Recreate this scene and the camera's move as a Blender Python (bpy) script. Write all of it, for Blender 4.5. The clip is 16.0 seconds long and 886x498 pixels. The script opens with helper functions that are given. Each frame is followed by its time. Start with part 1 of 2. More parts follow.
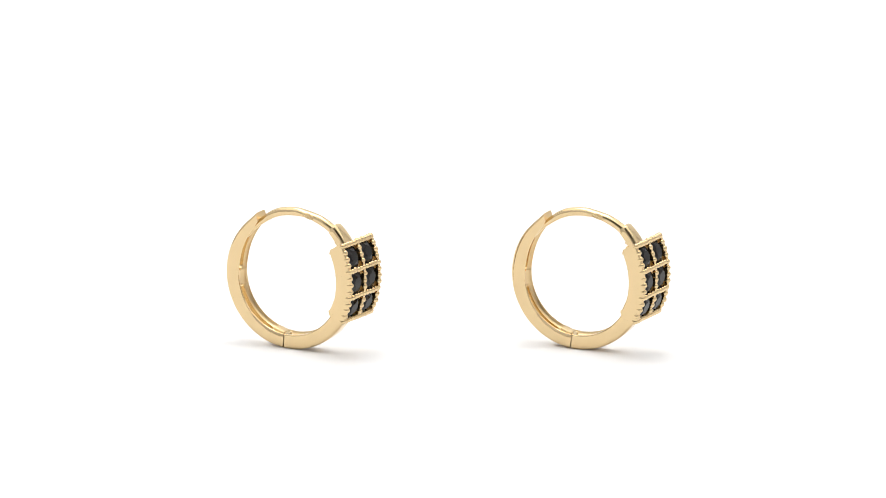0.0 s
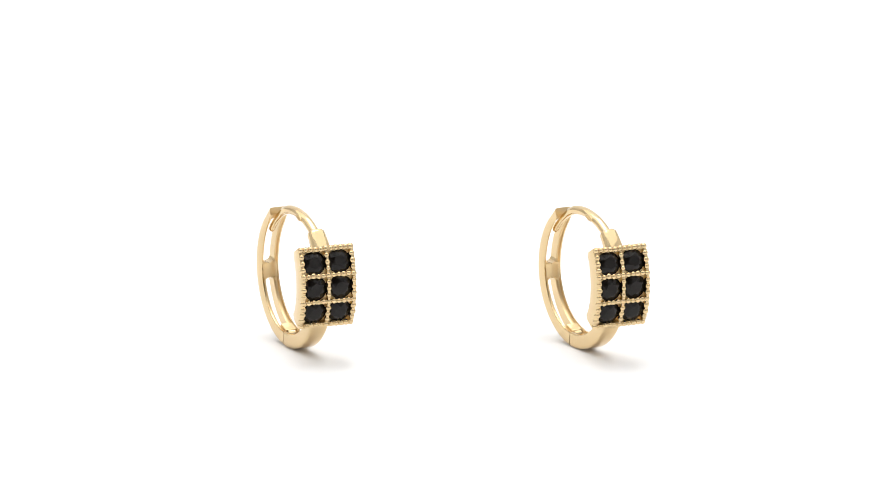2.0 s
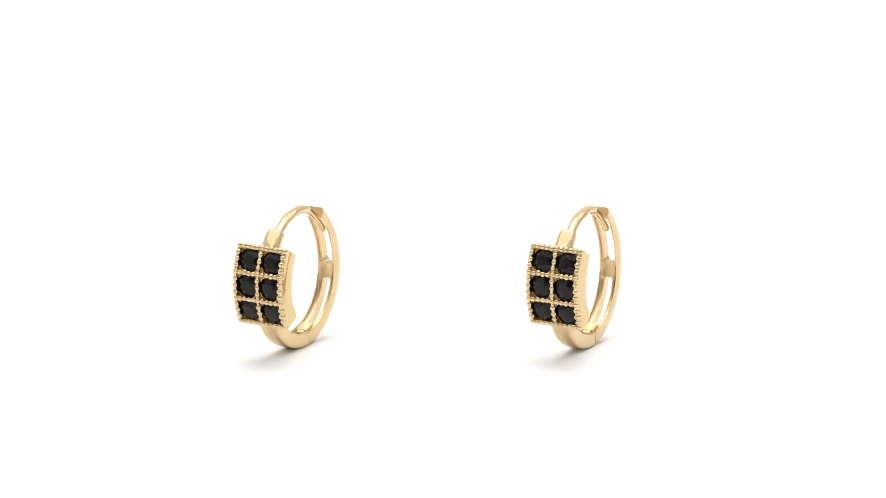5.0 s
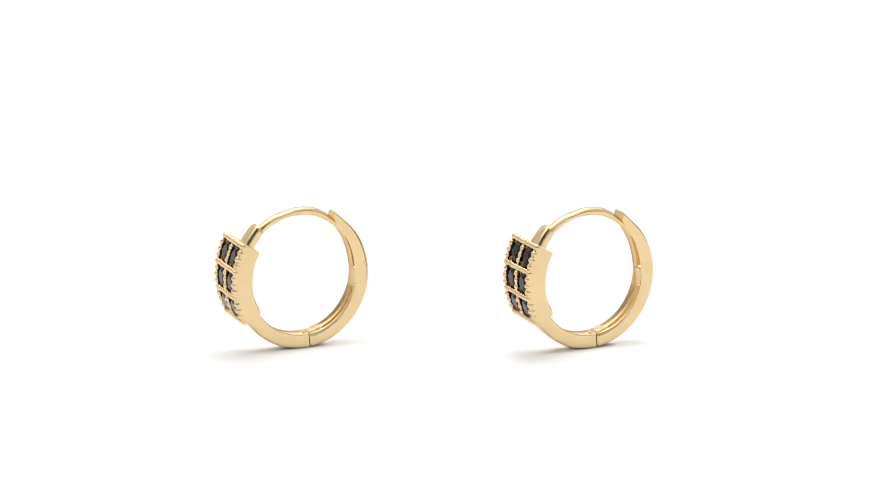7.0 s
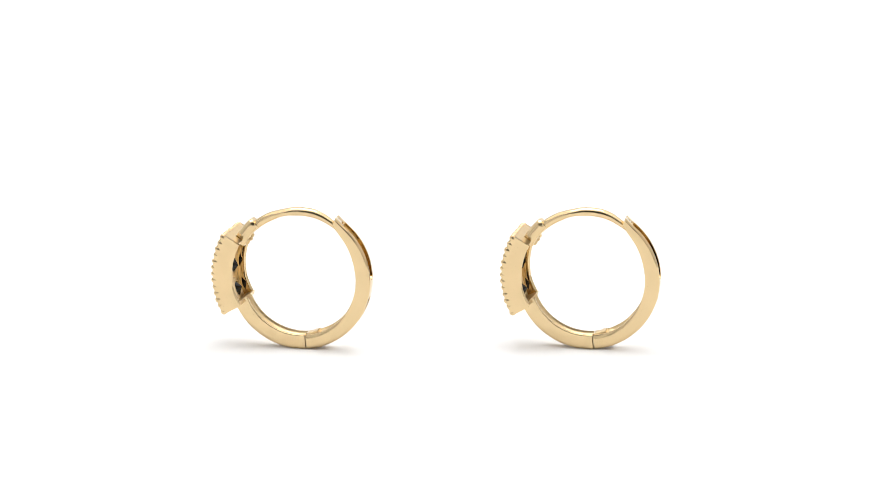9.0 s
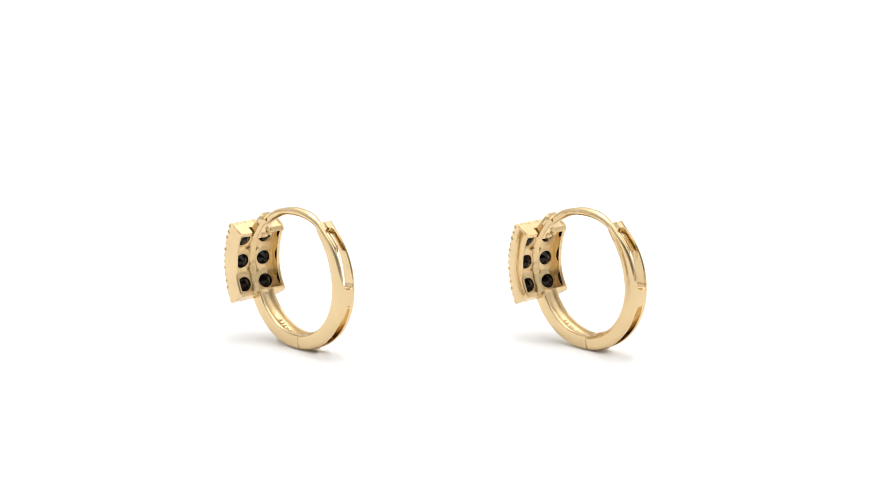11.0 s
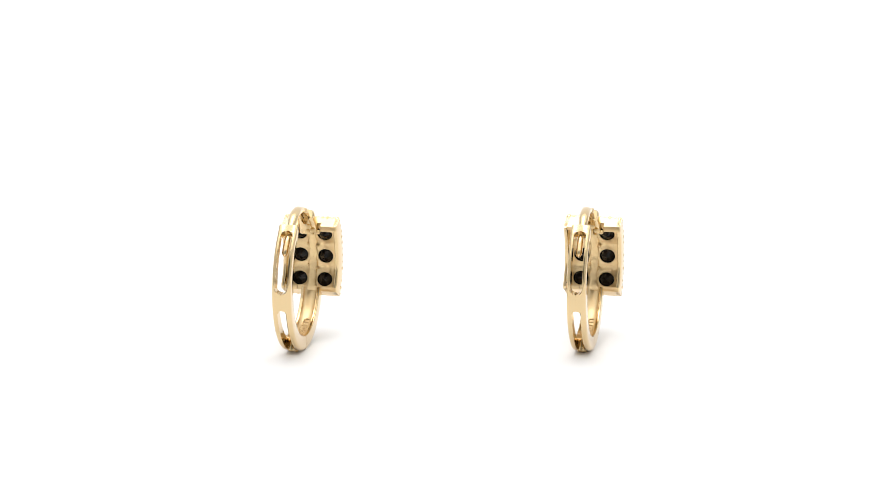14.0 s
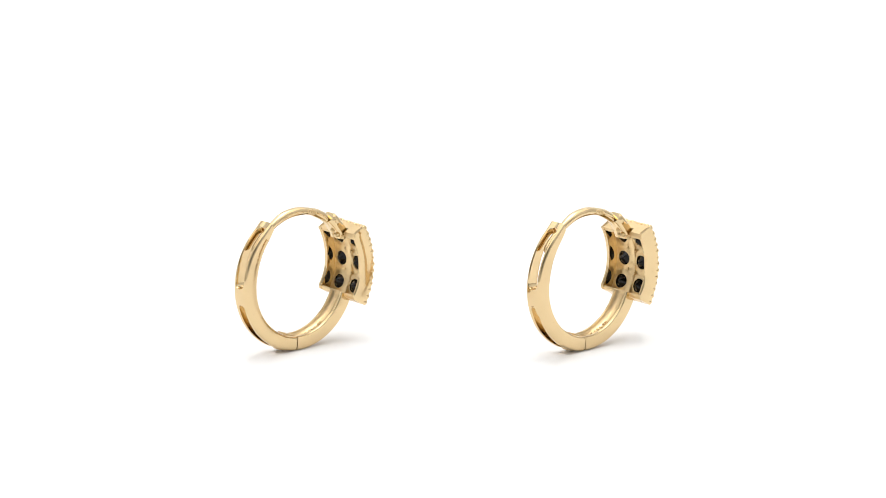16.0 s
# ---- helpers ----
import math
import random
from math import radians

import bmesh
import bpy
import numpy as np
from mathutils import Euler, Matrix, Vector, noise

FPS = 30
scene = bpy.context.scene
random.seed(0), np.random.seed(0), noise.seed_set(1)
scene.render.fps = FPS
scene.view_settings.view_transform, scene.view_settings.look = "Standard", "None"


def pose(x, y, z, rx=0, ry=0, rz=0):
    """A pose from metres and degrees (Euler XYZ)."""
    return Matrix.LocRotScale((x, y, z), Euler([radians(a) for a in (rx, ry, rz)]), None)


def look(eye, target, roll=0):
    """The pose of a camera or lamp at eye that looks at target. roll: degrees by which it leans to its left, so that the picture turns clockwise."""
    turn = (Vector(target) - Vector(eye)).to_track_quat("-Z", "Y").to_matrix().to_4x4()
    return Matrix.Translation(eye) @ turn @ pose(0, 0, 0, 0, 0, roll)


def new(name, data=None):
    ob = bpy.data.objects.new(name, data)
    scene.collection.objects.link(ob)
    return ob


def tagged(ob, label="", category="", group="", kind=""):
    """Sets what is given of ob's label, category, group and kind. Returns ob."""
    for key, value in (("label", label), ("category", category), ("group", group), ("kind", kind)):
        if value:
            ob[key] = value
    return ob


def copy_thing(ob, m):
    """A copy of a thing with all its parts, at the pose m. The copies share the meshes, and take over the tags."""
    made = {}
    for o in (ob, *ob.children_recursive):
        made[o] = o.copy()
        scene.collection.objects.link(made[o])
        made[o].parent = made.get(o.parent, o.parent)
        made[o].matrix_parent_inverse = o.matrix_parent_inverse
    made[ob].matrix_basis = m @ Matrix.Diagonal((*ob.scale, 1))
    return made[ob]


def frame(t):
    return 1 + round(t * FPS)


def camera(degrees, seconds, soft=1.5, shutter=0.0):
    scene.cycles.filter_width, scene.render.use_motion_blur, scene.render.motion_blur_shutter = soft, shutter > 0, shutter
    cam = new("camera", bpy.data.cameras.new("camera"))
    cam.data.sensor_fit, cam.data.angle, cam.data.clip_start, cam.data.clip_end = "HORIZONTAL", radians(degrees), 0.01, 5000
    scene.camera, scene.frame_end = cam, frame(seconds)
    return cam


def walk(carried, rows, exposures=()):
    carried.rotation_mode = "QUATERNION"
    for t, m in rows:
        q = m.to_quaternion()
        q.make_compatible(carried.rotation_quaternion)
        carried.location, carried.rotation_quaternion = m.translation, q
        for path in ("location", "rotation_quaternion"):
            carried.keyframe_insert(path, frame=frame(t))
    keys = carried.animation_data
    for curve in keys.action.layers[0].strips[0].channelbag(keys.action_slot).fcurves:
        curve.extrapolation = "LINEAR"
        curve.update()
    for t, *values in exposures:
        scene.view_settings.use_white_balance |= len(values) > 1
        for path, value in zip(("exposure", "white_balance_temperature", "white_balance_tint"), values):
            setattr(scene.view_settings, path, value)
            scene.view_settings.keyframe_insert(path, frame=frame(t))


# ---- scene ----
MM = 0.001
ELEV, DIST, AIM = 13.9, 395.5, 8.55            # camera: degrees above the table, distance and aim height in mm
FOV = 10.77

cam = camera(FOV, 16.0, soft=0.78)
eye = (0.0, -DIST * math.cos(radians(ELEV)) * MM, (AIM + DIST * math.sin(radians(ELEV))) * MM)
cam_pose = look(eye, (0, 0, AIM * MM))
walk(cam, [(0.0, cam_pose), (16.0, cam_pose)], exposures=[(0.0, 0.10), (16.0, 0.10)])

# ---- light: an unseen white photo tent, added; its cloth glows by itself ----
world = bpy.data.worlds.new("studio_world")
scene.world = world
world.use_nodes = True
world.node_tree.nodes["Background"].inputs[0].default_value = (0.9, 0.92, 1.0, 1)
world.node_tree.nodes["Background"].inputs[1].default_value = 0.02

CLOTH_TOP, CLOTH_SIDE, CLOTH_FRONT, GLOW_PANEL = 1.05, 0.28, 0.22, 3.6


# ---- materials ----
def nodes_of(name):
    m = bpy.data.materials.new(name)
    m.use_nodes = True
    return m, m.node_tree, m.node_tree.nodes["Principled BSDF"]


def put(tree, kind, **values):
    n = tree.nodes.new(kind)
    for k, v in values.items():
        n.inputs[k.replace("_", " ")].default_value = v
    return n


def metal(name, colour, rough, bump, grain, depth=0.00006):
    """Polished metal with faint casting relief (grain size in 1/m)."""
    m, tree, b = nodes_of(name)
    tc = tree.nodes.new("ShaderNodeTexCoord")
    big = put(tree, "ShaderNodeTexNoise", Scale=grain * 0.25, Detail=3.0)
    fine = put(tree, "ShaderNodeTexNoise", Scale=grain * 2.5, Detail=4.0)
    for n in (big, fine):
        tree.links.new(tc.outputs["Object"], n.inputs["Vector"])
    mix = tree.nodes.new("ShaderNodeMix")
    mix.data_type = "RGBA"
    mix.inputs[6].default_value = (*[c * 0.95 for c in colour], 1)
    mix.inputs[7].default_value = (*[min(1, c * 1.05) for c in colour], 1)
    tree.links.new(big.outputs["Fac"], mix.inputs[0])
    tree.links.new(mix.outputs[2], b.inputs["Base Color"])
    mr = put(tree, "ShaderNodeMapRange", To_Min=rough * 0.7, To_Max=rough * 1.4)
    tree.links.new(fine.outputs["Fac"], mr.inputs["Value"])
    tree.links.new(mr.outputs["Result"], b.inputs["Roughness"])
    bp = put(tree, "ShaderNodeBump", Strength=bump, Distance=depth)
    tree.links.new(big.outputs["Fac"], bp.inputs["Height"])
    tree.links.new(bp.outputs["Normal"], b.inputs["Normal"])
    b.inputs["Metallic"].default_value = 1.0
    return m


gold = metal("polished_gold", (0.725, 0.550, 0.310), 0.085, 0.26, 2600)
gold_satin = metal("satin_gold", (0.74, 0.555, 0.305), 0.32, 0.7, 5000, 0.00008)
gold_cast = metal("cast_gold", (0.72, 0.54, 0.29), 0.30, 1.0, 7000, 0.0001)

black_stone, _t, _b = nodes_of("black_stone")
_n = put(_t, "ShaderNodeTexNoise", Scale=1500.0, Detail=2.0)
_r = put(_t, "ShaderNodeMapRange", To_Min=0.03, To_Max=0.09)
_t.links.new(_n.outputs["Fac"], _r.inputs["Value"])
_t.links.new(_r.outputs["Result"], _b.inputs["Roughness"])
_b.inputs["Base Color"].default_value = (0.008, 0.006, 0.005, 1)
_b.inputs["IOR"].default_value = 1.45
_b.inputs["Specular IOR Level"].default_value = 0.32

white_board, _t, _b = nodes_of("white_board")
_tc = _t.nodes.new("ShaderNodeTexCoord")
_n = put(_t, "ShaderNodeTexNoise", Scale=400.0, Detail=5.0)
_t.links.new(_tc.outputs["Object"], _n.inputs["Vector"])
_m = _t.nodes.new("ShaderNodeMix")
_m.data_type = "RGBA"
# Slightly warm: gold's bounced light in the shadows is put into the paper colour.
_m.inputs[6].default_value = (0.863, 0.857, 0.853, 1)
_m.inputs[7].default_value = (0.883, 0.877, 0.873, 1)
_t.links.new(_n.outputs["Fac"], _m.inputs[0])
_t.links.new(_m.outputs[2], _b.inputs["Base Color"])
_b.inputs["Roughness"].default_value = 0.6


# Emission in the cloth stands in for lamps outside, which are not built.
def cloth(name, strength):
    m, tree, b = nodes_of(name)
    b.inputs["Base Color"].default_value = (0.5, 0.5, 0.5, 1)
    b.inputs["Roughness"].default_value = 0.9
    b.inputs["Emission Color"].default_value = (1.0, 1.0, 1.0, 1)
    b.inputs["Emission Strength"].default_value = strength
    return m


# ---- mesh helpers; lengths in mm ----
def to_mesh(name, bm, material, sharp=32):
    bmesh.ops.scale(bm, vec=(MM, MM, MM), verts=bm.verts)
    bmesh.ops.recalc_face_normals(bm, faces=bm.faces)
    me = bpy.data.meshes.new(name)
    bm.to_mesh(me)
    bm.free()
    me.polygons.foreach_set("use_smooth", [True] * len(me.polygons))
    me.set_sharp_from_angle(angle=radians(sharp))
    me.materials.append(material)
    return me


def part(name, bm, material, parent, label="", sharp=32):
    ob = new(name, to_mesh(name, bm, material, sharp))
    ob.parent = parent
    if sharp > 10:
        ob.modifiers.new("flat_faces", "WEIGHTED_NORMAL").keep_sharp = True
    return tagged(ob, label=label)


def rounded(r0, r1, y0, y1, c, n=3, low=None, out=None):
    """A rounded rectangle as (r, y) points; c: corner radius; low: that of the corners at y0; out: at r1, y1."""
    pts = []
    d = c if low is None else low
    e = c if out is None else out
    for cr, cy, a0, c in ((r1 - e, y1 - e, 0, e), (r0 + c, y1 - c, 90, c), (r0 + d, y0 + d, 180, d), (r1 - d, y0 + d, 270, d)):
        for k in range(n + 1):
            a = radians(a0 + 90 * k / n)
            pts.append((cr + c * math.cos(a), cy + c * math.sin(a)))
    return pts


def sweep(bm, at, sections, place, inside=()):
    """Loft closed sections (lists of (r, y)) at the angles 'at' and cap the ends; inside: sides that stay as cast."""
    rings = [[bm.verts.new(place(r, radians(a), y)) for r, y in sec] for a, sec in zip(at, sections)]
    n = len(rings[0])
    for p, q in zip(rings, rings[1:]):
        for k in range(n):
            bm.faces.new((p[k], p[(k + 1) % n], q[(k + 1) % n], q[k])).material_index = int(k in inside)
    for cap in (rings[0][::-1], rings[-1]):
        bm.faces.new(cap).material_index = 1 if inside else 0


def clamp(v):
    return max(0.0, min(1.0, v))


def steps(a, b, n):
    return [a + (b - a) * k / n for k in range(n + 1)]


# ---- hoop: centre, radii and band width ----
HC = (-0.32, 5.98)
RO, RI, BAND = 6.07, 4.83, 1.62
LIFT = RO - HC[1]                              # brings the hoop's lowest point onto the table
# ---- stone plate: centre of its arc, outer radius, half angle, half width ----
HOOP_Y, PLATE_TURN = -0.15, -4.3
PC, PR, PA, PW = (-0.58, 6.52), 7.2, 28.9, 2.43


ROW = 1.7                                      # degrees from the plate's ends to the outer bead rows


def on_hoop(r, a, y):
    return (HC[0] + r * math.cos(a), y, HC[1] + r * math.sin(a))


def on_plate(r, a, y):
    return (PC[0] + r * math.cos(a), y, PC[1] + r * math.sin(a))


def on_wall(r, a, y):
    """Like on_plate, with the lower end of the walls drawn in towards the hoop and the corners worn off."""
    low = clamp((-math.degrees(a) - 12) / 16)
    inward = clamp((PR - r) / 1.65)
    end = clamp((abs(math.degrees(a)) - 24.5) / 4.4) ** 2
    cut = 0.30 if y < -1 else 0.18 if y > 1 and a < 0 else 0.0
    return on_plate(r - (0.16 * low - cut * end) * inward, a, y)


def sector(bm, a0, a1, y0, y1, r0, r1, c=0.06, n=24):
    sweep(bm, steps(a0, a1, n), [rounded(r0, r1, y0, y1, c, 3)] * (n + 1), on_wall)


def front_band_mesh(bm):
    """Fixed half under the plate: a channel section, open to the inside."""
    h, c = BAND / 2, 0.1
    sec = rounded(RI, RO, -h, h, c, n=4, out=0.26)
    top = [p for p in sec if p[0] > (RI + RO) / 2 and p[1] > 0]
    low = [p for p in sec if p[0] < (RI + RO) / 2 and p[1] > 0]
    groove = [(RI + 0.34 * math.sin(radians(15 * k)), 0.56 * math.cos(radians(15 * k))) for k in range(13)]
    full = top + low + groove + [(r, -y) for r, y in reversed(low)] + [(r, -y) for r, y in reversed(top)]
    at = steps(-95.6, -22, 60)

    def bowed(r, a, y):
        f = max(0.0, 1 - (math.degrees(a) + 95.6) / 6)
        return on_hoop(r, a + radians(1.6) * f * (1 - ((r - 5.4) / 0.63) ** 2), y)

    first = len(top) + len(low)
    sweep(bm, at, [full] * len(at), bowed, inside=range(first, first + len(groove) - 1))


SLOTS = ((125.5, 179.0, 0.50), (193.0, 248.0, 0.37))


def slot_half(a):
    """Half width of the slots cut through the hinged half."""
    for a0, a1, w in SLOTS:
        e = math.degrees(w / RO)
        if a0 < a < a1:
            d = min(a - a0, a1 - a) / e
            return w if d >= 1 else w * math.sqrt(max(0.0, 1 - (1 - d) ** 2))
    return 0.0


def half_pipe(y0, f, h):
    """One half of the hinged band's section: rounded outside, coved inside; f: how far the cove opens into the slot."""
    deep = RI + 0.24 + 0.08 * f
    g = max(0.02, clamp(y0 / 0.1))
    e, w, pts = 0.32, 0.24, [(RO, y0 + 0.06 * g)]
    for k in range(7):
        t = radians(90 * k / 6)
        pts.append((RO - e + e * math.cos(t), h - w + w * math.sin(t)))
    pts += [(RI + 0.10, h), (RI + 0.03, h - 0.03), (RI, h - 0.10)]
    wide = h - 0.13
    for k in range(8):
        t = radians(90 * k / 7)
        pts.append((RI + (deep - RI) * math.sin(t), y0 + (wide - y0) * math.cos(t)))
    pts.append((RO - 0.05 * g, y0))
    return pts


def back_band_mesh(bm):
    """Hinged half: a coved band with two long slots that go right through."""
    h = BAND / 2
    at = steps(120.0, 263.4, 110)
    for a0, a1, w in SLOTS:
        e = math.degrees(w / RO)
        for d in (0.001, 0.01, 0.03, 0.07, 0.13, 0.21, 0.32, 0.46, 0.62, 0.8, 1.0):
            at += [a0 + e * d, a1 - e * d]
    at.sort()

    def shaped(r, a, y):
        """The upper end rises and thins towards its tip, the hinge end is bowed."""
        d = math.degrees(a)
        thin = max(0.0, 1 - (d - 120.0) / 50) ** 1.5
        tip = max(0.0, 1 - (d - 120.0) / 12)
        end = max(0.0, 1 - (263.4 - d) / 6)
        inner = (RO - r) / (RO - RI)
        a += radians(1.5) * tip * inner
        r += 0.60 * thin * inner + 0.16 * tip * tip
        a += radians(1.6) * end * (1 - ((r - 5.4) / 0.63) ** 2)
        return on_hoop(r, a, y)

    for s in (1, -1):
        secs = []
        for a in at:
            y0 = slot_half(a)
            secs.append([(r, s * y) for r, y in half_pipe(y0, clamp(y0 / 0.37), h)])
        sweep(bm, at, secs, shaped, inside=range(11, 18))


def wire_mesh(bm):
    """Thin post that closes the top of the hoop, with a flattened stamped oval."""
    at = steps(43, 147, 76)
    secs = []
    for a in at:
        flat = math.exp(-((a - 75) / 7.0) ** 4)
        tail = clamp((a - 100) / 24)
        tail = tail * tail * (3 - 2 * tail)
        rc = 5.84 - 0.16 * clamp((a - 45) / 60) - 0.22 * tail
        side = 0.30 * (1 - clamp((a - 45) / 65))
        rr, ry = 0.375 - 0.05 * flat - 0.10 * tail, 0.43 + 0.05 * flat - 0.15 * tail
        blunt = math.sqrt(max(0.02, 1 - clamp((a - 142) / 5) ** 2))
        rr, ry = rr * blunt, ry * blunt
        secs.append([(rc + rr * math.cos(t), side + ry * math.sin(t)) for t in [2 * math.pi * k / 24 for k in range(24)]])
    sweep(bm, at, secs, on_hoop)


def cap_mesh(bm):
    """Sleeve on the plate's upper end that takes the post."""
    at = steps(30, 51, 12)
    secs = []
    for k, a in enumerate(at):
        f = k / 12
        w = 0.86 - 0.14 * f
        if k == 12:
            w -= 0.1
        secs.append(rounded(5.40 + 0.16 * f, 6.44 + 0.12 * f - (0.1 if k == 12 else 0), 0.24 - w, 0.24 + w, 0.42, 6))
    sweep(bm, at, secs, on_hoop)


def cell_angles():
    return [(-PA + ROW + 2 * (PA - ROW) * k / 3, -PA + ROW + 2 * (PA - ROW) * (k + 1) / 3) for k in range(3)]


def seat_plate(bm, a0, a1, y0, y1, r_front, r_back, hole_front, hole_back):
    """One cell of the stone plate with a conical hole through it."""
    n = 24
    ac, yc = (a0 + a1) / 2, (y0 + y1) / 2
    rings = []
    for r, hole in ((r_front, None), (r_front, hole_front), (r_back, hole_back), (r_back - 0.04, hole_back + 0.04),
                    (r_back - 0.035, hole_back + 0.12), (r_back + 0.01, hole_back + 0.24), (r_back + 0.05, None)):
        ring = []
        for k in range(n):
            t = 2 * math.pi * k / n
            u, v = math.cos(t), math.sin(t)
            if hole is None:
                m = max(abs(u), abs(v))
                ring.append(bm.verts.new(on_plate(r, radians(ac + (a1 - a0) / 2 * u / m), yc + (y1 - y0) / 2 * v / m)))
            else:
                ring.append(bm.verts.new(on_plate(r, radians(ac) + hole / PR * u, yc + hole * v)))
        rings.append(ring)
    for p, q in zip(rings, rings[1:]):
        for k in range(n):
            bm.faces.new((p[k], p[(k + 1) % n], q[(k + 1) % n], q[k]))


def setting_mesh(bm):
    """Shell of the stone plate: side walls and the raised grid."""
    for s in (1, -1):
        y0, y1 = sorted((s * (PW - 0.32), s * PW))
        sector(bm, -PA, PA, y0, y1, PR - (1.72 if s > 0 else 1.5), PR - 0.01, 0.15)
    for y in (-PW + 0.2, 0.0, PW - 0.2):
        sector(bm, -PA + 0.5, PA - 0.5, y - 0.14, y + 0.14, PR - 0.5, PR, 0.08)
    edges = [a for a, _ in cell_angles()] + [cell_angles()[-1][1]]
    for a in edges:
        d = math.degrees(0.14 / PR)
        sector(bm, a - d, a + d, -PW + 0.1, PW - 0.1, PR - 0.5, PR, 0.08, n=2)


def end_wall_mesh(bm, s):
    """Wall across one end of the plate, cut down in its middle where the hoop joins; s: 1 above, -1 below."""
    e = math.degrees(0.34 / 5.6)
    a0, a1 = sorted((s * PA, s * (PA - e)))
    mid = PR - 0.85 if s > 0 else PR - 1.5
    for y0, y1, r0 in ((-PW + 0.02, -1.0, PR - 1.57), (-1.02, 1.02, mid), (1.0, PW - 0.02, PR - 1.57)):
        sector(bm, a0, a1, y0, y1, r0, PR - 0.04, 0.09, n=4)


def seat_mesh(bm):
    """Pierced plate that holds the stones."""
    for a0, a1 in cell_angles():
        for y0, y1 in ((-PW + 0.2, 0.0), (0.0, PW - 0.2)):
            seat_plate(bm, a0, a1, y0, y1, PR - 0.44, PR - 0.80, 1.05, 0.66)
    bmesh.ops.remove_doubles(bm, verts=bm.verts, dist=0.005)


def lump(bm, p, size, rnd):
    """A small uneven blob of cast or soldered gold round p."""
    m = Matrix.Translation(p) @ Matrix.Rotation(6.28 * rnd.random(), 4, Vector((rnd.random(), rnd.random(), 0.3)))
    m = m @ Matrix.Diagonal((*[s * (0.8 + 0.4 * rnd.random()) for s in size], 1))
    bmesh.ops.create_icosphere(bm, subdivisions=2, radius=1.0, matrix=m)


def spine_mesh(bm):
    """Rib down the middle of the plate's back, with the stubs of the casting on both sides."""
    rnd = random.Random(11)
    at = steps(-PA + 1, PA - 5, 40)
    secs = []
    for a in at:
        w = 0.36 + 0.04 * math.sin(a * 0.7) + 0.02 * rnd.random()
        secs.append(rounded(PR - 0.91 - 0.03 * rnd.random() - 0.10 * clamp((-a - 14) / 12), PR - 0.60, -w, w, 0.15, 4))
    sweep(bm, at, secs, on_plate)
    edges = [a for a, _ in cell_angles()][1:]
    for a in edges:
        for y in (-0.42, 0.42):
            lump(bm, on_plate(PR - 0.88, radians(a + 3 * (rnd.random() - 0.5)), y), (0.14, 0.12, 0.14), rnd)


def solder_mesh(bm):
    """Uneven solder where the sleeve meets the plate's upper end."""
    rnd = random.Random(3)
    for a, r, y, q in ((33, 5.42, 0.30, 0.26), (35, 5.38, -0.28, 0.24), (31, 5.60, 0.62, 0.24), (31, 5.62, -0.62, 0.22),
                       (40, 5.45, 0.05, 0.20), (37, 5.62, 0.66, 0.17)):
        lump(bm, on_hoop(r, radians(a), y), (q, q, q * 0.8), rnd)


def stone_mesh(bm):
    """Round brilliant: table, crown, girdle and pavilion; its axis is +x."""
    n = 8
    def ring(x, r, turn, m=n):
        return [bm.verts.new((x, r * math.cos(2 * math.pi * (k + turn) / m), r * math.sin(2 * math.pi * (k + turn) / m))) for k in range(m)]
    table = ring(0.33, 0.50, 0)
    star = ring(0.20, 0.80, 0.5)
    gird = ring(0.02, 1.04, 0, 16)
    low = ring(-0.05, 1.04, 0, 16)
    tip = bm.verts.new((-0.82, 0, 0))
    bm.faces.new(table)
    for k in range(n):
        j = (k + 1) % n
        a, b, c = gird[2 * k], gird[2 * k + 1], gird[(2 * k + 2) % 16]
        bm.faces.new((table[k], star[k], table[j]))
        bm.faces.new((table[k], star[k - 1], a, star[k]))
        bm.faces.new((star[k], a, b))
        bm.faces.new((star[k], b, c))
    for k in range(16):
        j = (k + 1) % 16
        bm.faces.new((gird[k], gird[j], low[j], low[k]))
    for k in range(8):
        bm.faces.new((low[2 * k], low[2 * k + 1], low[(2 * k + 2) % 16], tip))


def bead_mesh(bm, length):
    """A grain of the beaded edge; length: how far it runs down along -x."""
    n, prof = 10, []
    r = 0.262
    for k in range(5):
        t = radians(90 * k / 4)
        prof.append((r * math.sin(t) , r * math.cos(t)))
    prof = prof[::-1]
    rings = []
    top = bm.verts.new((r, 0, 0))
    for x, q in prof[1:] + [(-length * 0.5, r * 0.93), (-length, r * (0.66 if length > 0.3 else 0.9))]:
        rings.append([bm.verts.new((x, q * math.cos(2 * math.pi * k / n), q * math.sin(2 * math.pi * k / n))) for k in range(n)])
    end = bm.verts.new((-length - 0.12, 0, 0))
    for k in range(n):
        j = (k + 1) % n
        bm.faces.new((top, rings[0][j], rings[0][k]))
        bm.faces.new((end, rings[-1][k], rings[-1][j]))
        for p, q in zip(rings, rings[1:]):
            bm.faces.new((p[k], p[j], q[j], q[k]))


def knuckle_mesh(bm, radius, half, a, r):
    c = on_hoop(r, radians(a), 0)
    n = 20
    secs = []
    for y, q in ((-half, radius * 0.85), (-half + 0.06, radius), (half - 0.06, radius), (half, radius * 0.85)):
        secs.append([bm.verts.new((c[0] + q * math.cos(2 * math.pi * k / n), y, c[2] + q * math.sin(2 * math.pi * k / n))) for k in range(n)])
    for p, q in zip(secs, secs[1:]):
        for k in range(n):
            bm.faces.new((p[k], p[(k + 1) % n], q[(k + 1) % n], q[k]))
    bm.faces.new(secs[0][::-1])
    bm.faces.new(secs[-1])


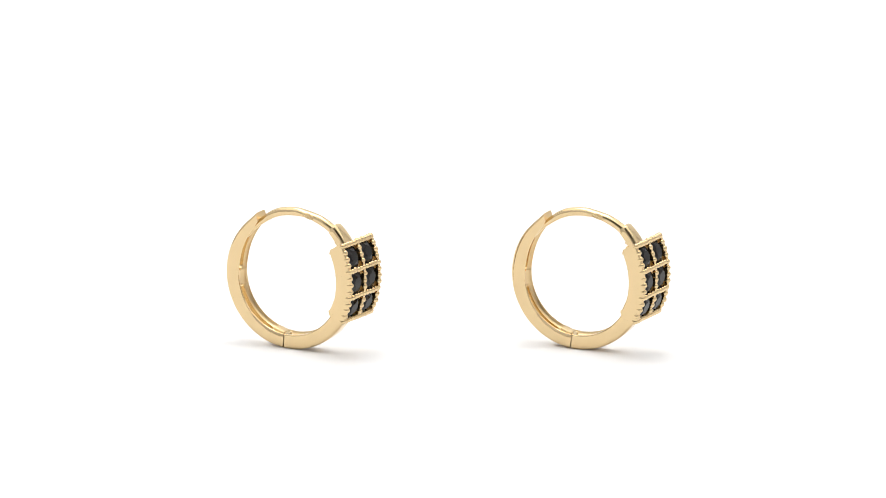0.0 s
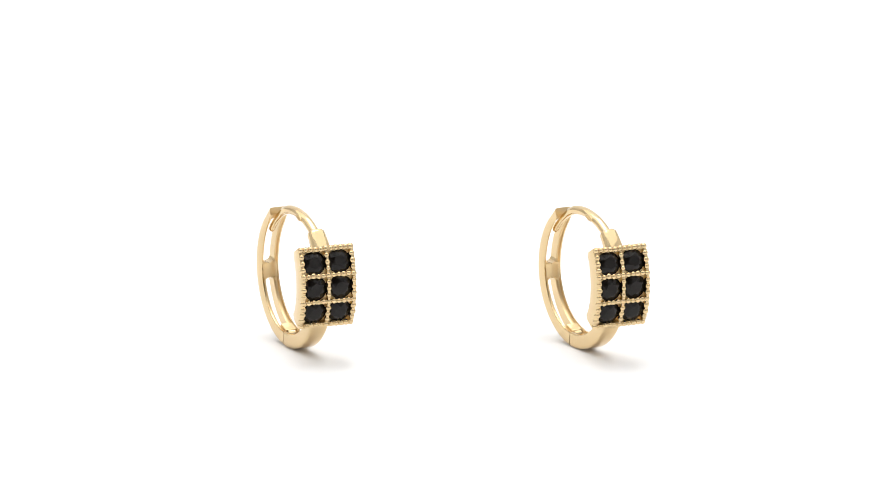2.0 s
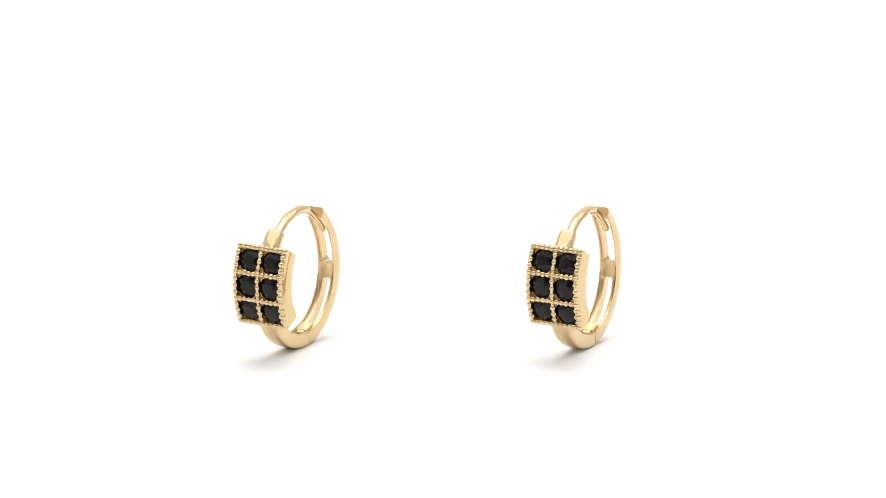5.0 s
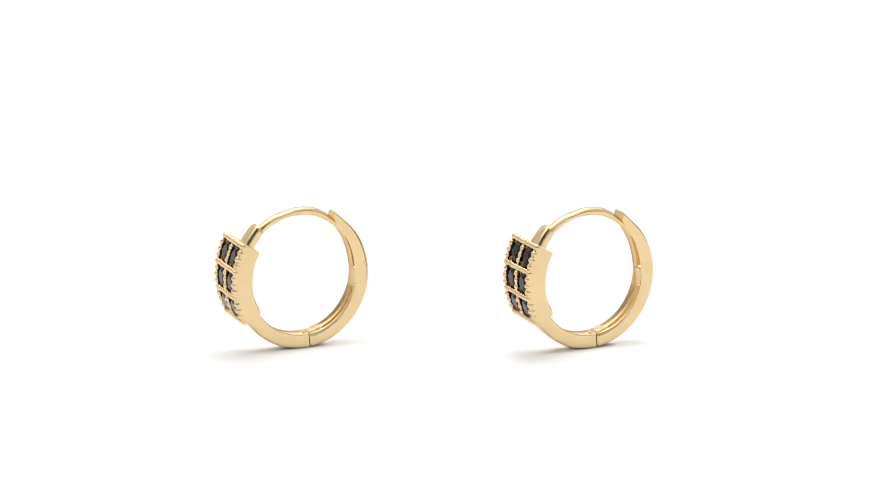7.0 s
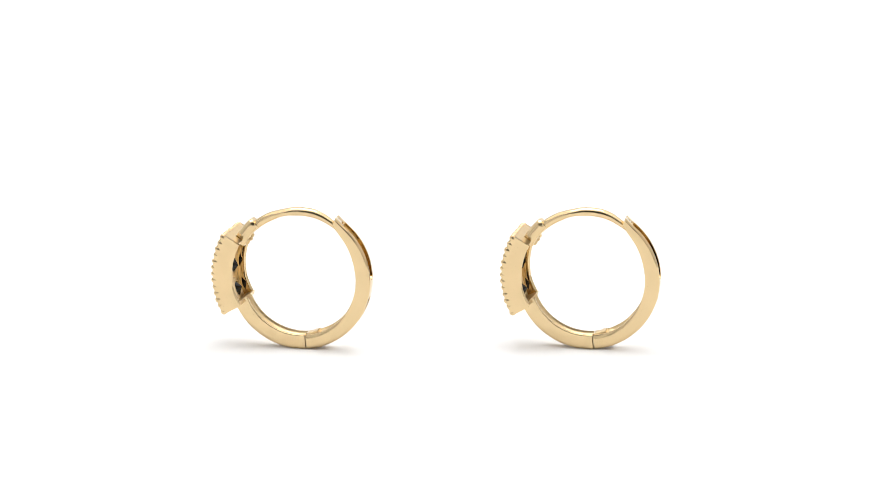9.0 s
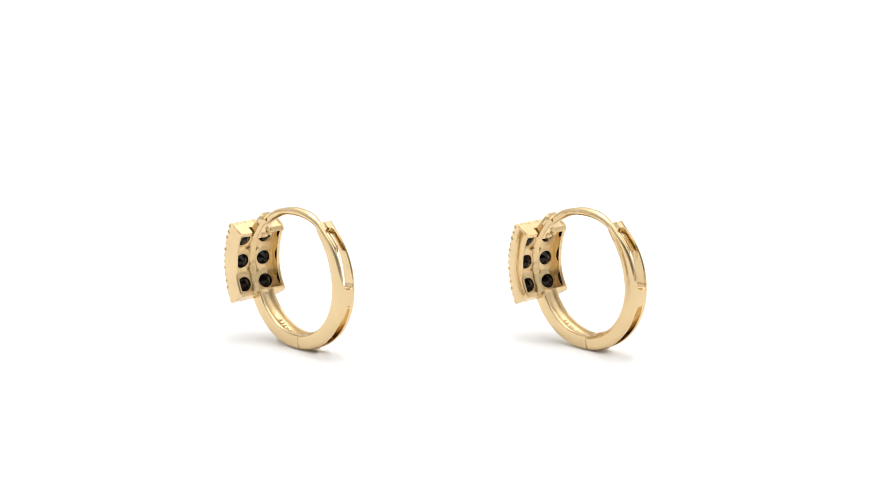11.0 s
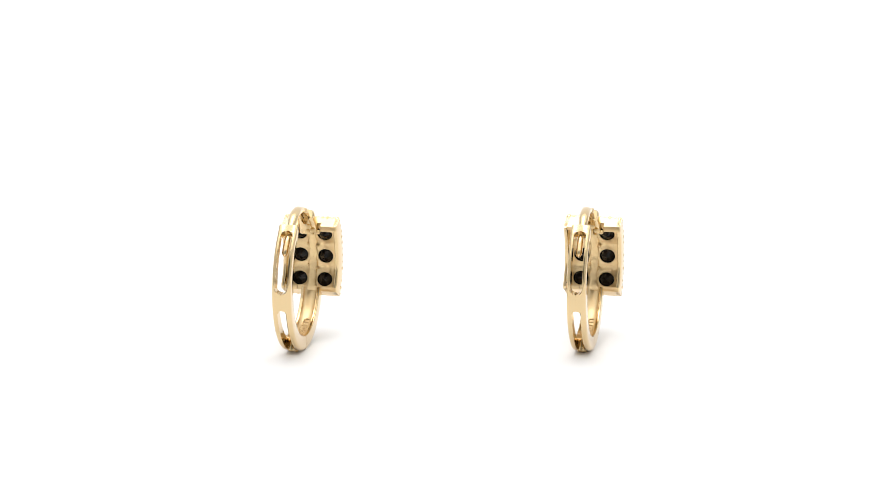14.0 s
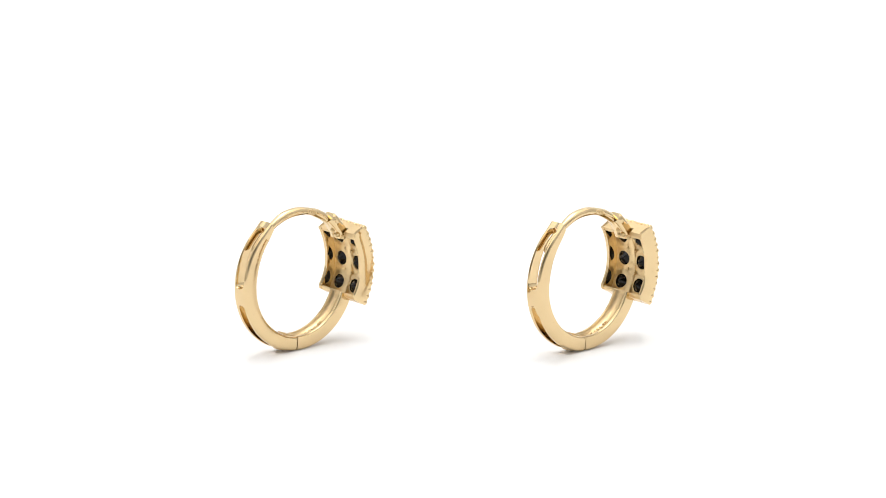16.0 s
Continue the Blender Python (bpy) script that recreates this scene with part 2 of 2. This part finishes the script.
def leaf_mesh(bm):
    """Hinge leaf that stands a little proud of the inside of the hoop."""
    at = steps(-109, -97.2, 8)
    sweep(bm, at, [rounded(RI - 0.17 + 0.02 * math.sin(1.7 * k) + 0.012 * k, RI + 0.3, -0.52, 0.52, 0.09, 3) for k in range(9)], on_hoop)


def engraving_mesh(bm):
    """A row of worn, rounded marks on the floor of the band's groove."""
    rnd = random.Random(5)
    for k in range(8):
        a0, lean = -85 + 4.1 * k, 0.08 * (rnd.random() - 0.5)
        for j in range(3):
            y = lean + (j - 1) * 0.17 + 0.05 * (rnd.random() - 0.5)
            a = a0 + 1.3 * (rnd.random() - 0.5) + (0.9 if j == 1 else 0.0)
            lump(bm, on_hoop(RI + 0.32 - 0.30 * y * y, radians(a), y), (0.11 + 0.06 * rnd.random(), 0.10, 0.07), rnd)


def hallmark_mesh(bm):
    """An oval stamp with a raised rim on the side of the post."""
    n, rings = 28, []
    for f, y in ((1.0, -0.14), (1.0, -0.32), (0.86, -0.345), (0.74, -0.325), (0.70, -0.29), (0.3, -0.29)):
        ring = []
        for k in range(n):
            t = 2 * math.pi * k / n
            ring.append(bm.verts.new(on_hoop(5.77 + 0.22 * f * math.sin(t), radians(73.5 + 5.4 * f * math.cos(t)), y)))
        rings.append(ring)
    for p, q in zip(rings, rings[1:]):
        for k in range(n):
            bm.faces.new((p[k], p[(k + 1) % n], q[(k + 1) % n], q[k]))
    bm.faces.new(rings[-1])
    bm.faces.new(rings[0][::-1])
    for k in range(3):
        sweep(bm, [70.8 + 1.9 * k, 72.0 + 1.9 * k], [rounded(5.67, 5.87, -0.33, -0.25, 0.02, 2)] * 2, on_hoop)


def made(fn, *args):
    bm = bmesh.new()
    fn(bm, *args)
    return bm


def set_on_plate(ob, r, a, y, size=(1, 1, 1)):
    """Place a piece whose axis is +x on the plate, pointing outwards."""
    p = on_plate(r, radians(a), y)
    ob.matrix_basis = (Matrix.Translation([v * MM for v in p]) @ Matrix.Rotation(-radians(a), 4, "Y")
                       @ Matrix.Diagonal((*size, 1)))


def build_earring():
    ear = tagged(new("hoop_earring"), "small yellow gold huggie hoop earring with six black stones",
                 "earring", "pair of earrings")
    part("front_band", made(front_band_mesh), gold, ear, "polished gold lower band with a grooved inside").data.materials.append(gold_satin)
    part("back_band", made(back_band_mesh), gold, ear, "polished gold hinged band with two long slots").data.materials.append(gold_satin)
    part("post", made(wire_mesh), gold, ear, "thin curved gold ear wire")
    part("clasp", made(cap_mesh), gold, ear, "gold sleeve that takes the wire")
    part("hinge_knuckle", made(knuckle_mesh, 0.40, 0.36, -97.5, 5.2), gold, ear)
    part("hinge_leaf", made(leaf_mesh), gold_cast, ear, "small rough hinge leaf inside the hoop")
    part("hinge_pin", made(knuckle_mesh, 0.27, 0.36, -103.5, 5.86), gold_satin, ear)
    for a in (-106.5, -110.0):
        part("knuckle", made(knuckle_mesh, 0.21, 0.36, a, 5.95), gold_satin, ear)
    part("engraving", made(engraving_mesh), gold_satin, ear, "worn stamped marks inside the band")
    part("hallmark", made(hallmark_mesh), gold_cast, ear, "small oval stamp on the wire")
    setting = part("setting", made(setting_mesh), gold, ear, "curved gold plate with a beaded grid on its face")
    part("seat", made(seat_mesh), gold_cast, setting, "rough cast gold back pierced by six holes")
    for side in (1, -1):
        part("end_wall", made(end_wall_mesh, side), gold_satin, setting, "satin gold end wall of the plate")
    part("rib", made(spine_mesh), gold_cast, setting, "uneven cast rib on the back of the plate")
    part("solder", made(solder_mesh), gold_cast, ear, "small lumps of gold solder")
    stone = None
    for a0, a1 in cell_angles():
        for y in (-(PW - 0.2) / 2, (PW - 0.2) / 2):
            if stone is None:
                ob = stone = part("gemstone", made(stone_mesh), black_stone, setting, "round faceted black stone", sharp=2)
            else:
                ob = new("gemstone", stone.data)
                ob.parent = setting
                tagged(ob, label="round faceted black stone")
            set_on_plate(ob, PR - 0.39, (a0 + a1) / 2, y)
    edge = to_mesh("edge_bead", made(bead_mesh, 0.34), gold)
    grain = to_mesh("bead", made(bead_mesh, 0.10), gold)
    a_lo, a_hi = -PA + ROW, PA - ROW
    rnd = random.Random(21)

    def worn():
        return (rnd.uniform(0.92, 1.06), rnd.uniform(0.92, 1.10), rnd.uniform(0.92, 1.12))

    for k in range(13):
        a = a_lo + (a_hi - a_lo) * k / 12
        for y in (-PW + 0.225, 0.0, PW - 0.225):
            ob = new("bead", edge if y else grain)
            ob.parent = setting
            set_on_plate(ob, PR - 0.13 + rnd.uniform(-0.03, 0.02), a + rnd.uniform(-0.25, 0.25), y, worn())
    for row in range(4):
        a = a_lo + (a_hi - a_lo) * row / 3
        for k in (1, 2, 3, 4, 6, 7, 8, 9):
            y = (-PW + 0.2) + (2 * PW - 0.4) * k / 10
            ob = new("bead", grain)
            ob.parent = setting
            set_on_plate(ob, PR - 0.13 + rnd.uniform(-0.03, 0.02), a + rnd.uniform(-0.25, 0.25), y, worn())
    for ob in ear.children:
        if ob is not setting:
            ob.location.y = HOOP_Y * MM
    # the plate sits a little askew on the hoop
    pivot = Matrix.Translation((6.2 * MM, -0.05 * MM, 0))
    setting.matrix_basis = pivot @ Matrix.Rotation(radians(PLATE_TURN), 4, "Z") @ Matrix.Translation((-6.2 * MM, 0, 0))
    return ear


# ---- setting: white table that sweeps up into a background, and the unseen tent ----
def sweep_board():
    bm = bmesh.new()
    prof = [(-650, 0), (-300, 0), (0, 0), (380, 0)]
    for k in range(1, 13):
        t = radians(90 * k / 12)
        prof.append((380 + 170 * math.sin(t), 170 - 170 * math.cos(t)))
    prof.append((550, 620))
    under = [(y + (3 if z > 0 else 0), z - 3) for y, z in prof]
    loop = prof + under[::-1]
    ends = [[bm.verts.new((x, y, z)) for y, z in loop] for x in (-600, 600)]
    n = len(loop)
    for k in range(n):
        bm.faces.new((ends[0][k], ends[0][(k + 1) % n], ends[1][(k + 1) % n], ends[1][k]))
    m = len(prof)
    for e in ends:
        for k in range(m - 1):
            bm.faces.new((e[k], e[k + 1], e[n - 2 - k], e[n - 1 - k]))
    ob = new("floor", to_mesh("floor", bm, white_board))
    tagged(ob, "matt white seamless paper sweep, brightly lit", "floor", kind="structure")


def panel(name, corners, hole, material, label, category):
    """A stretched cloth panel; hole: centre and radius of a round opening, or None."""
    bm = bmesh.new()
    c = [Vector(v) for v in corners]
    if hole is None:
        bm.faces.new([bm.verts.new(v) for v in c])
    else:
        centre, radius, n = Vector(hole[0]), hole[1], 64
        u, v = (c[1] - c[0]).normalized(), (c[3] - c[0]).normalized()
        lo = ((c[0] - centre).dot(u), (c[0] - centre).dot(v))
        hi = ((c[2] - centre).dot(u), (c[2] - centre).dot(v))
        inner, outer = [], []
        for k in range(n):
            t = 2 * math.pi * (k + 0.5) / n
            a, b = math.cos(t), math.sin(t)
            inner.append(bm.verts.new(centre + radius * (a * u + b * v)))
            f = min((hi[0] if a > 0 else lo[0]) / a, (hi[1] if b > 0 else lo[1]) / b)
            outer.append(bm.verts.new(centre + f * (a * u + b * v)))
        for k in range(n):
            j = (k + 1) % n
            bm.faces.new((inner[k], inner[j], outer[j], outer[k]))
    ob = new(name, to_mesh(name, bm, material))
    m = ob.modifiers.new("thickness", "SOLIDIFY")
    m.thickness, m.offset = 0.002, 0
    return tagged(ob, label, category, kind="structure")


sweep_board()
top_cloth, side_cloth = cloth("tent_cloth_top", CLOTH_TOP), cloth("tent_cloth_side", CLOTH_SIDE)
front_cloth = cloth("tent_cloth_front", CLOTH_FRONT)
# Unseen room, added; its pale tone keeps the opening's reflection from going black.
room_grey, _t, _b = nodes_of("room_grey")
_n = put(_t, "ShaderNodeTexNoise", Scale=6.0, Detail=4.0)
_r = put(_t, "ShaderNodeMapRange", To_Min=0.8, To_Max=0.95)
_t.links.new(_n.outputs["Fac"], _r.inputs["Value"])
_t.links.new(_r.outputs["Result"], _b.inputs["Roughness"])
_b.inputs["Base Color"].default_value = (0.55, 0.54, 0.52, 1)
panel("ceiling", [(-600, -378, 620), (600, -378, 620), (600, 548, 620), (-600, 548, 620)], None, top_cloth,
      "unseen white translucent roof cloth that glows by itself", "tent roof")
# Unseen glowing panel, added for white highlights on the gold and firmer shadows.
panel("ceiling_glow_panel", [(-200, -110, 606), (200, -110, 606), (200, 330, 606), (-200, 330, 606)], None, cloth("glow_panel_cloth", GLOW_PANEL),
      "unseen bright white diffuser panel added under the tent roof, glowing by itself", "lamp diffuser")
panel("wall_west", [(-604, -378, 4), (-604, 548, 4), (-604, 548, 616), (-604, -378, 616)], None, side_cloth,
      "unseen white translucent tent cloth that glows by itself", "tent wall")
panel("wall_east", [(604, -378, 4), (604, 548, 4), (604, 548, 616), (604, -378, 616)], None, side_cloth,
      "unseen white translucent tent cloth that glows by itself", "tent wall")
# Unseen front panel, added; stones and beads mirror its dark opening.
panel("wall_front", [(-600, -364, 4), (600, -364, 4), (600, -364, 616), (-600, -364, 616)], ((0, -364, 235), 190), front_cloth,
      "unseen glowing white cloth with a wide round opening for the camera", "tent wall")
panel("wall_south", [(-1500, -1500, -800), (1500, -1500, -800), (1500, -1500, 1600), (-1500, -1500, 1600)], None, room_grey,
      "unseen pale grey wall added behind the camera, unlit", "wall")

# Rest of the unseen room, added to close the space round the tent.
B = 1500
for name, c in (("room_wall", [(-B, -B, -800), (-B, B, -800), (-B, B, 1600), (-B, -B, 1600)]),
                ("room_wall", [(B, -B, -800), (B, B, -800), (B, B, 1600), (B, -B, 1600)]),
                ("room_wall", [(-B, B, -800), (B, B, -800), (B, B, 1600), (-B, B, 1600)]),
                ("room_floor", [(-B, -B, -800), (B, -B, -800), (B, B, -800), (-B, B, -800)]),
                ("room_ceiling", [(-B, -B, 1600), (B, -B, 1600), (B, B, 1600), (-B, B, 1600)])):
    panel(name, c, None, room_grey, "unseen pale grey surface added to close the unlit room", "room shell")

# ---- the pair ----
TURN_RATE = -18.205
SPOTS = ((-12.30, 0.05, 3.455), (11.95, -0.05, 3.575))   # x, y, time at which it faces the camera
earring_a = build_earring()
earring_b = copy_thing(earring_a, Matrix.Identity(4))


def motions():
    """Both earrings turn on the spot, once in about twenty seconds."""
    for ob, (x, y, facing) in zip((earring_a, earring_b), SPOTS):
        rows = []
        for k in range(65):
            t = k * 0.25
            rows.append((t, pose(x * MM, y * MM, LIFT * MM, 0, 0, -90 + TURN_RATE * (t - facing))))
        walk(ob, rows)


motions()
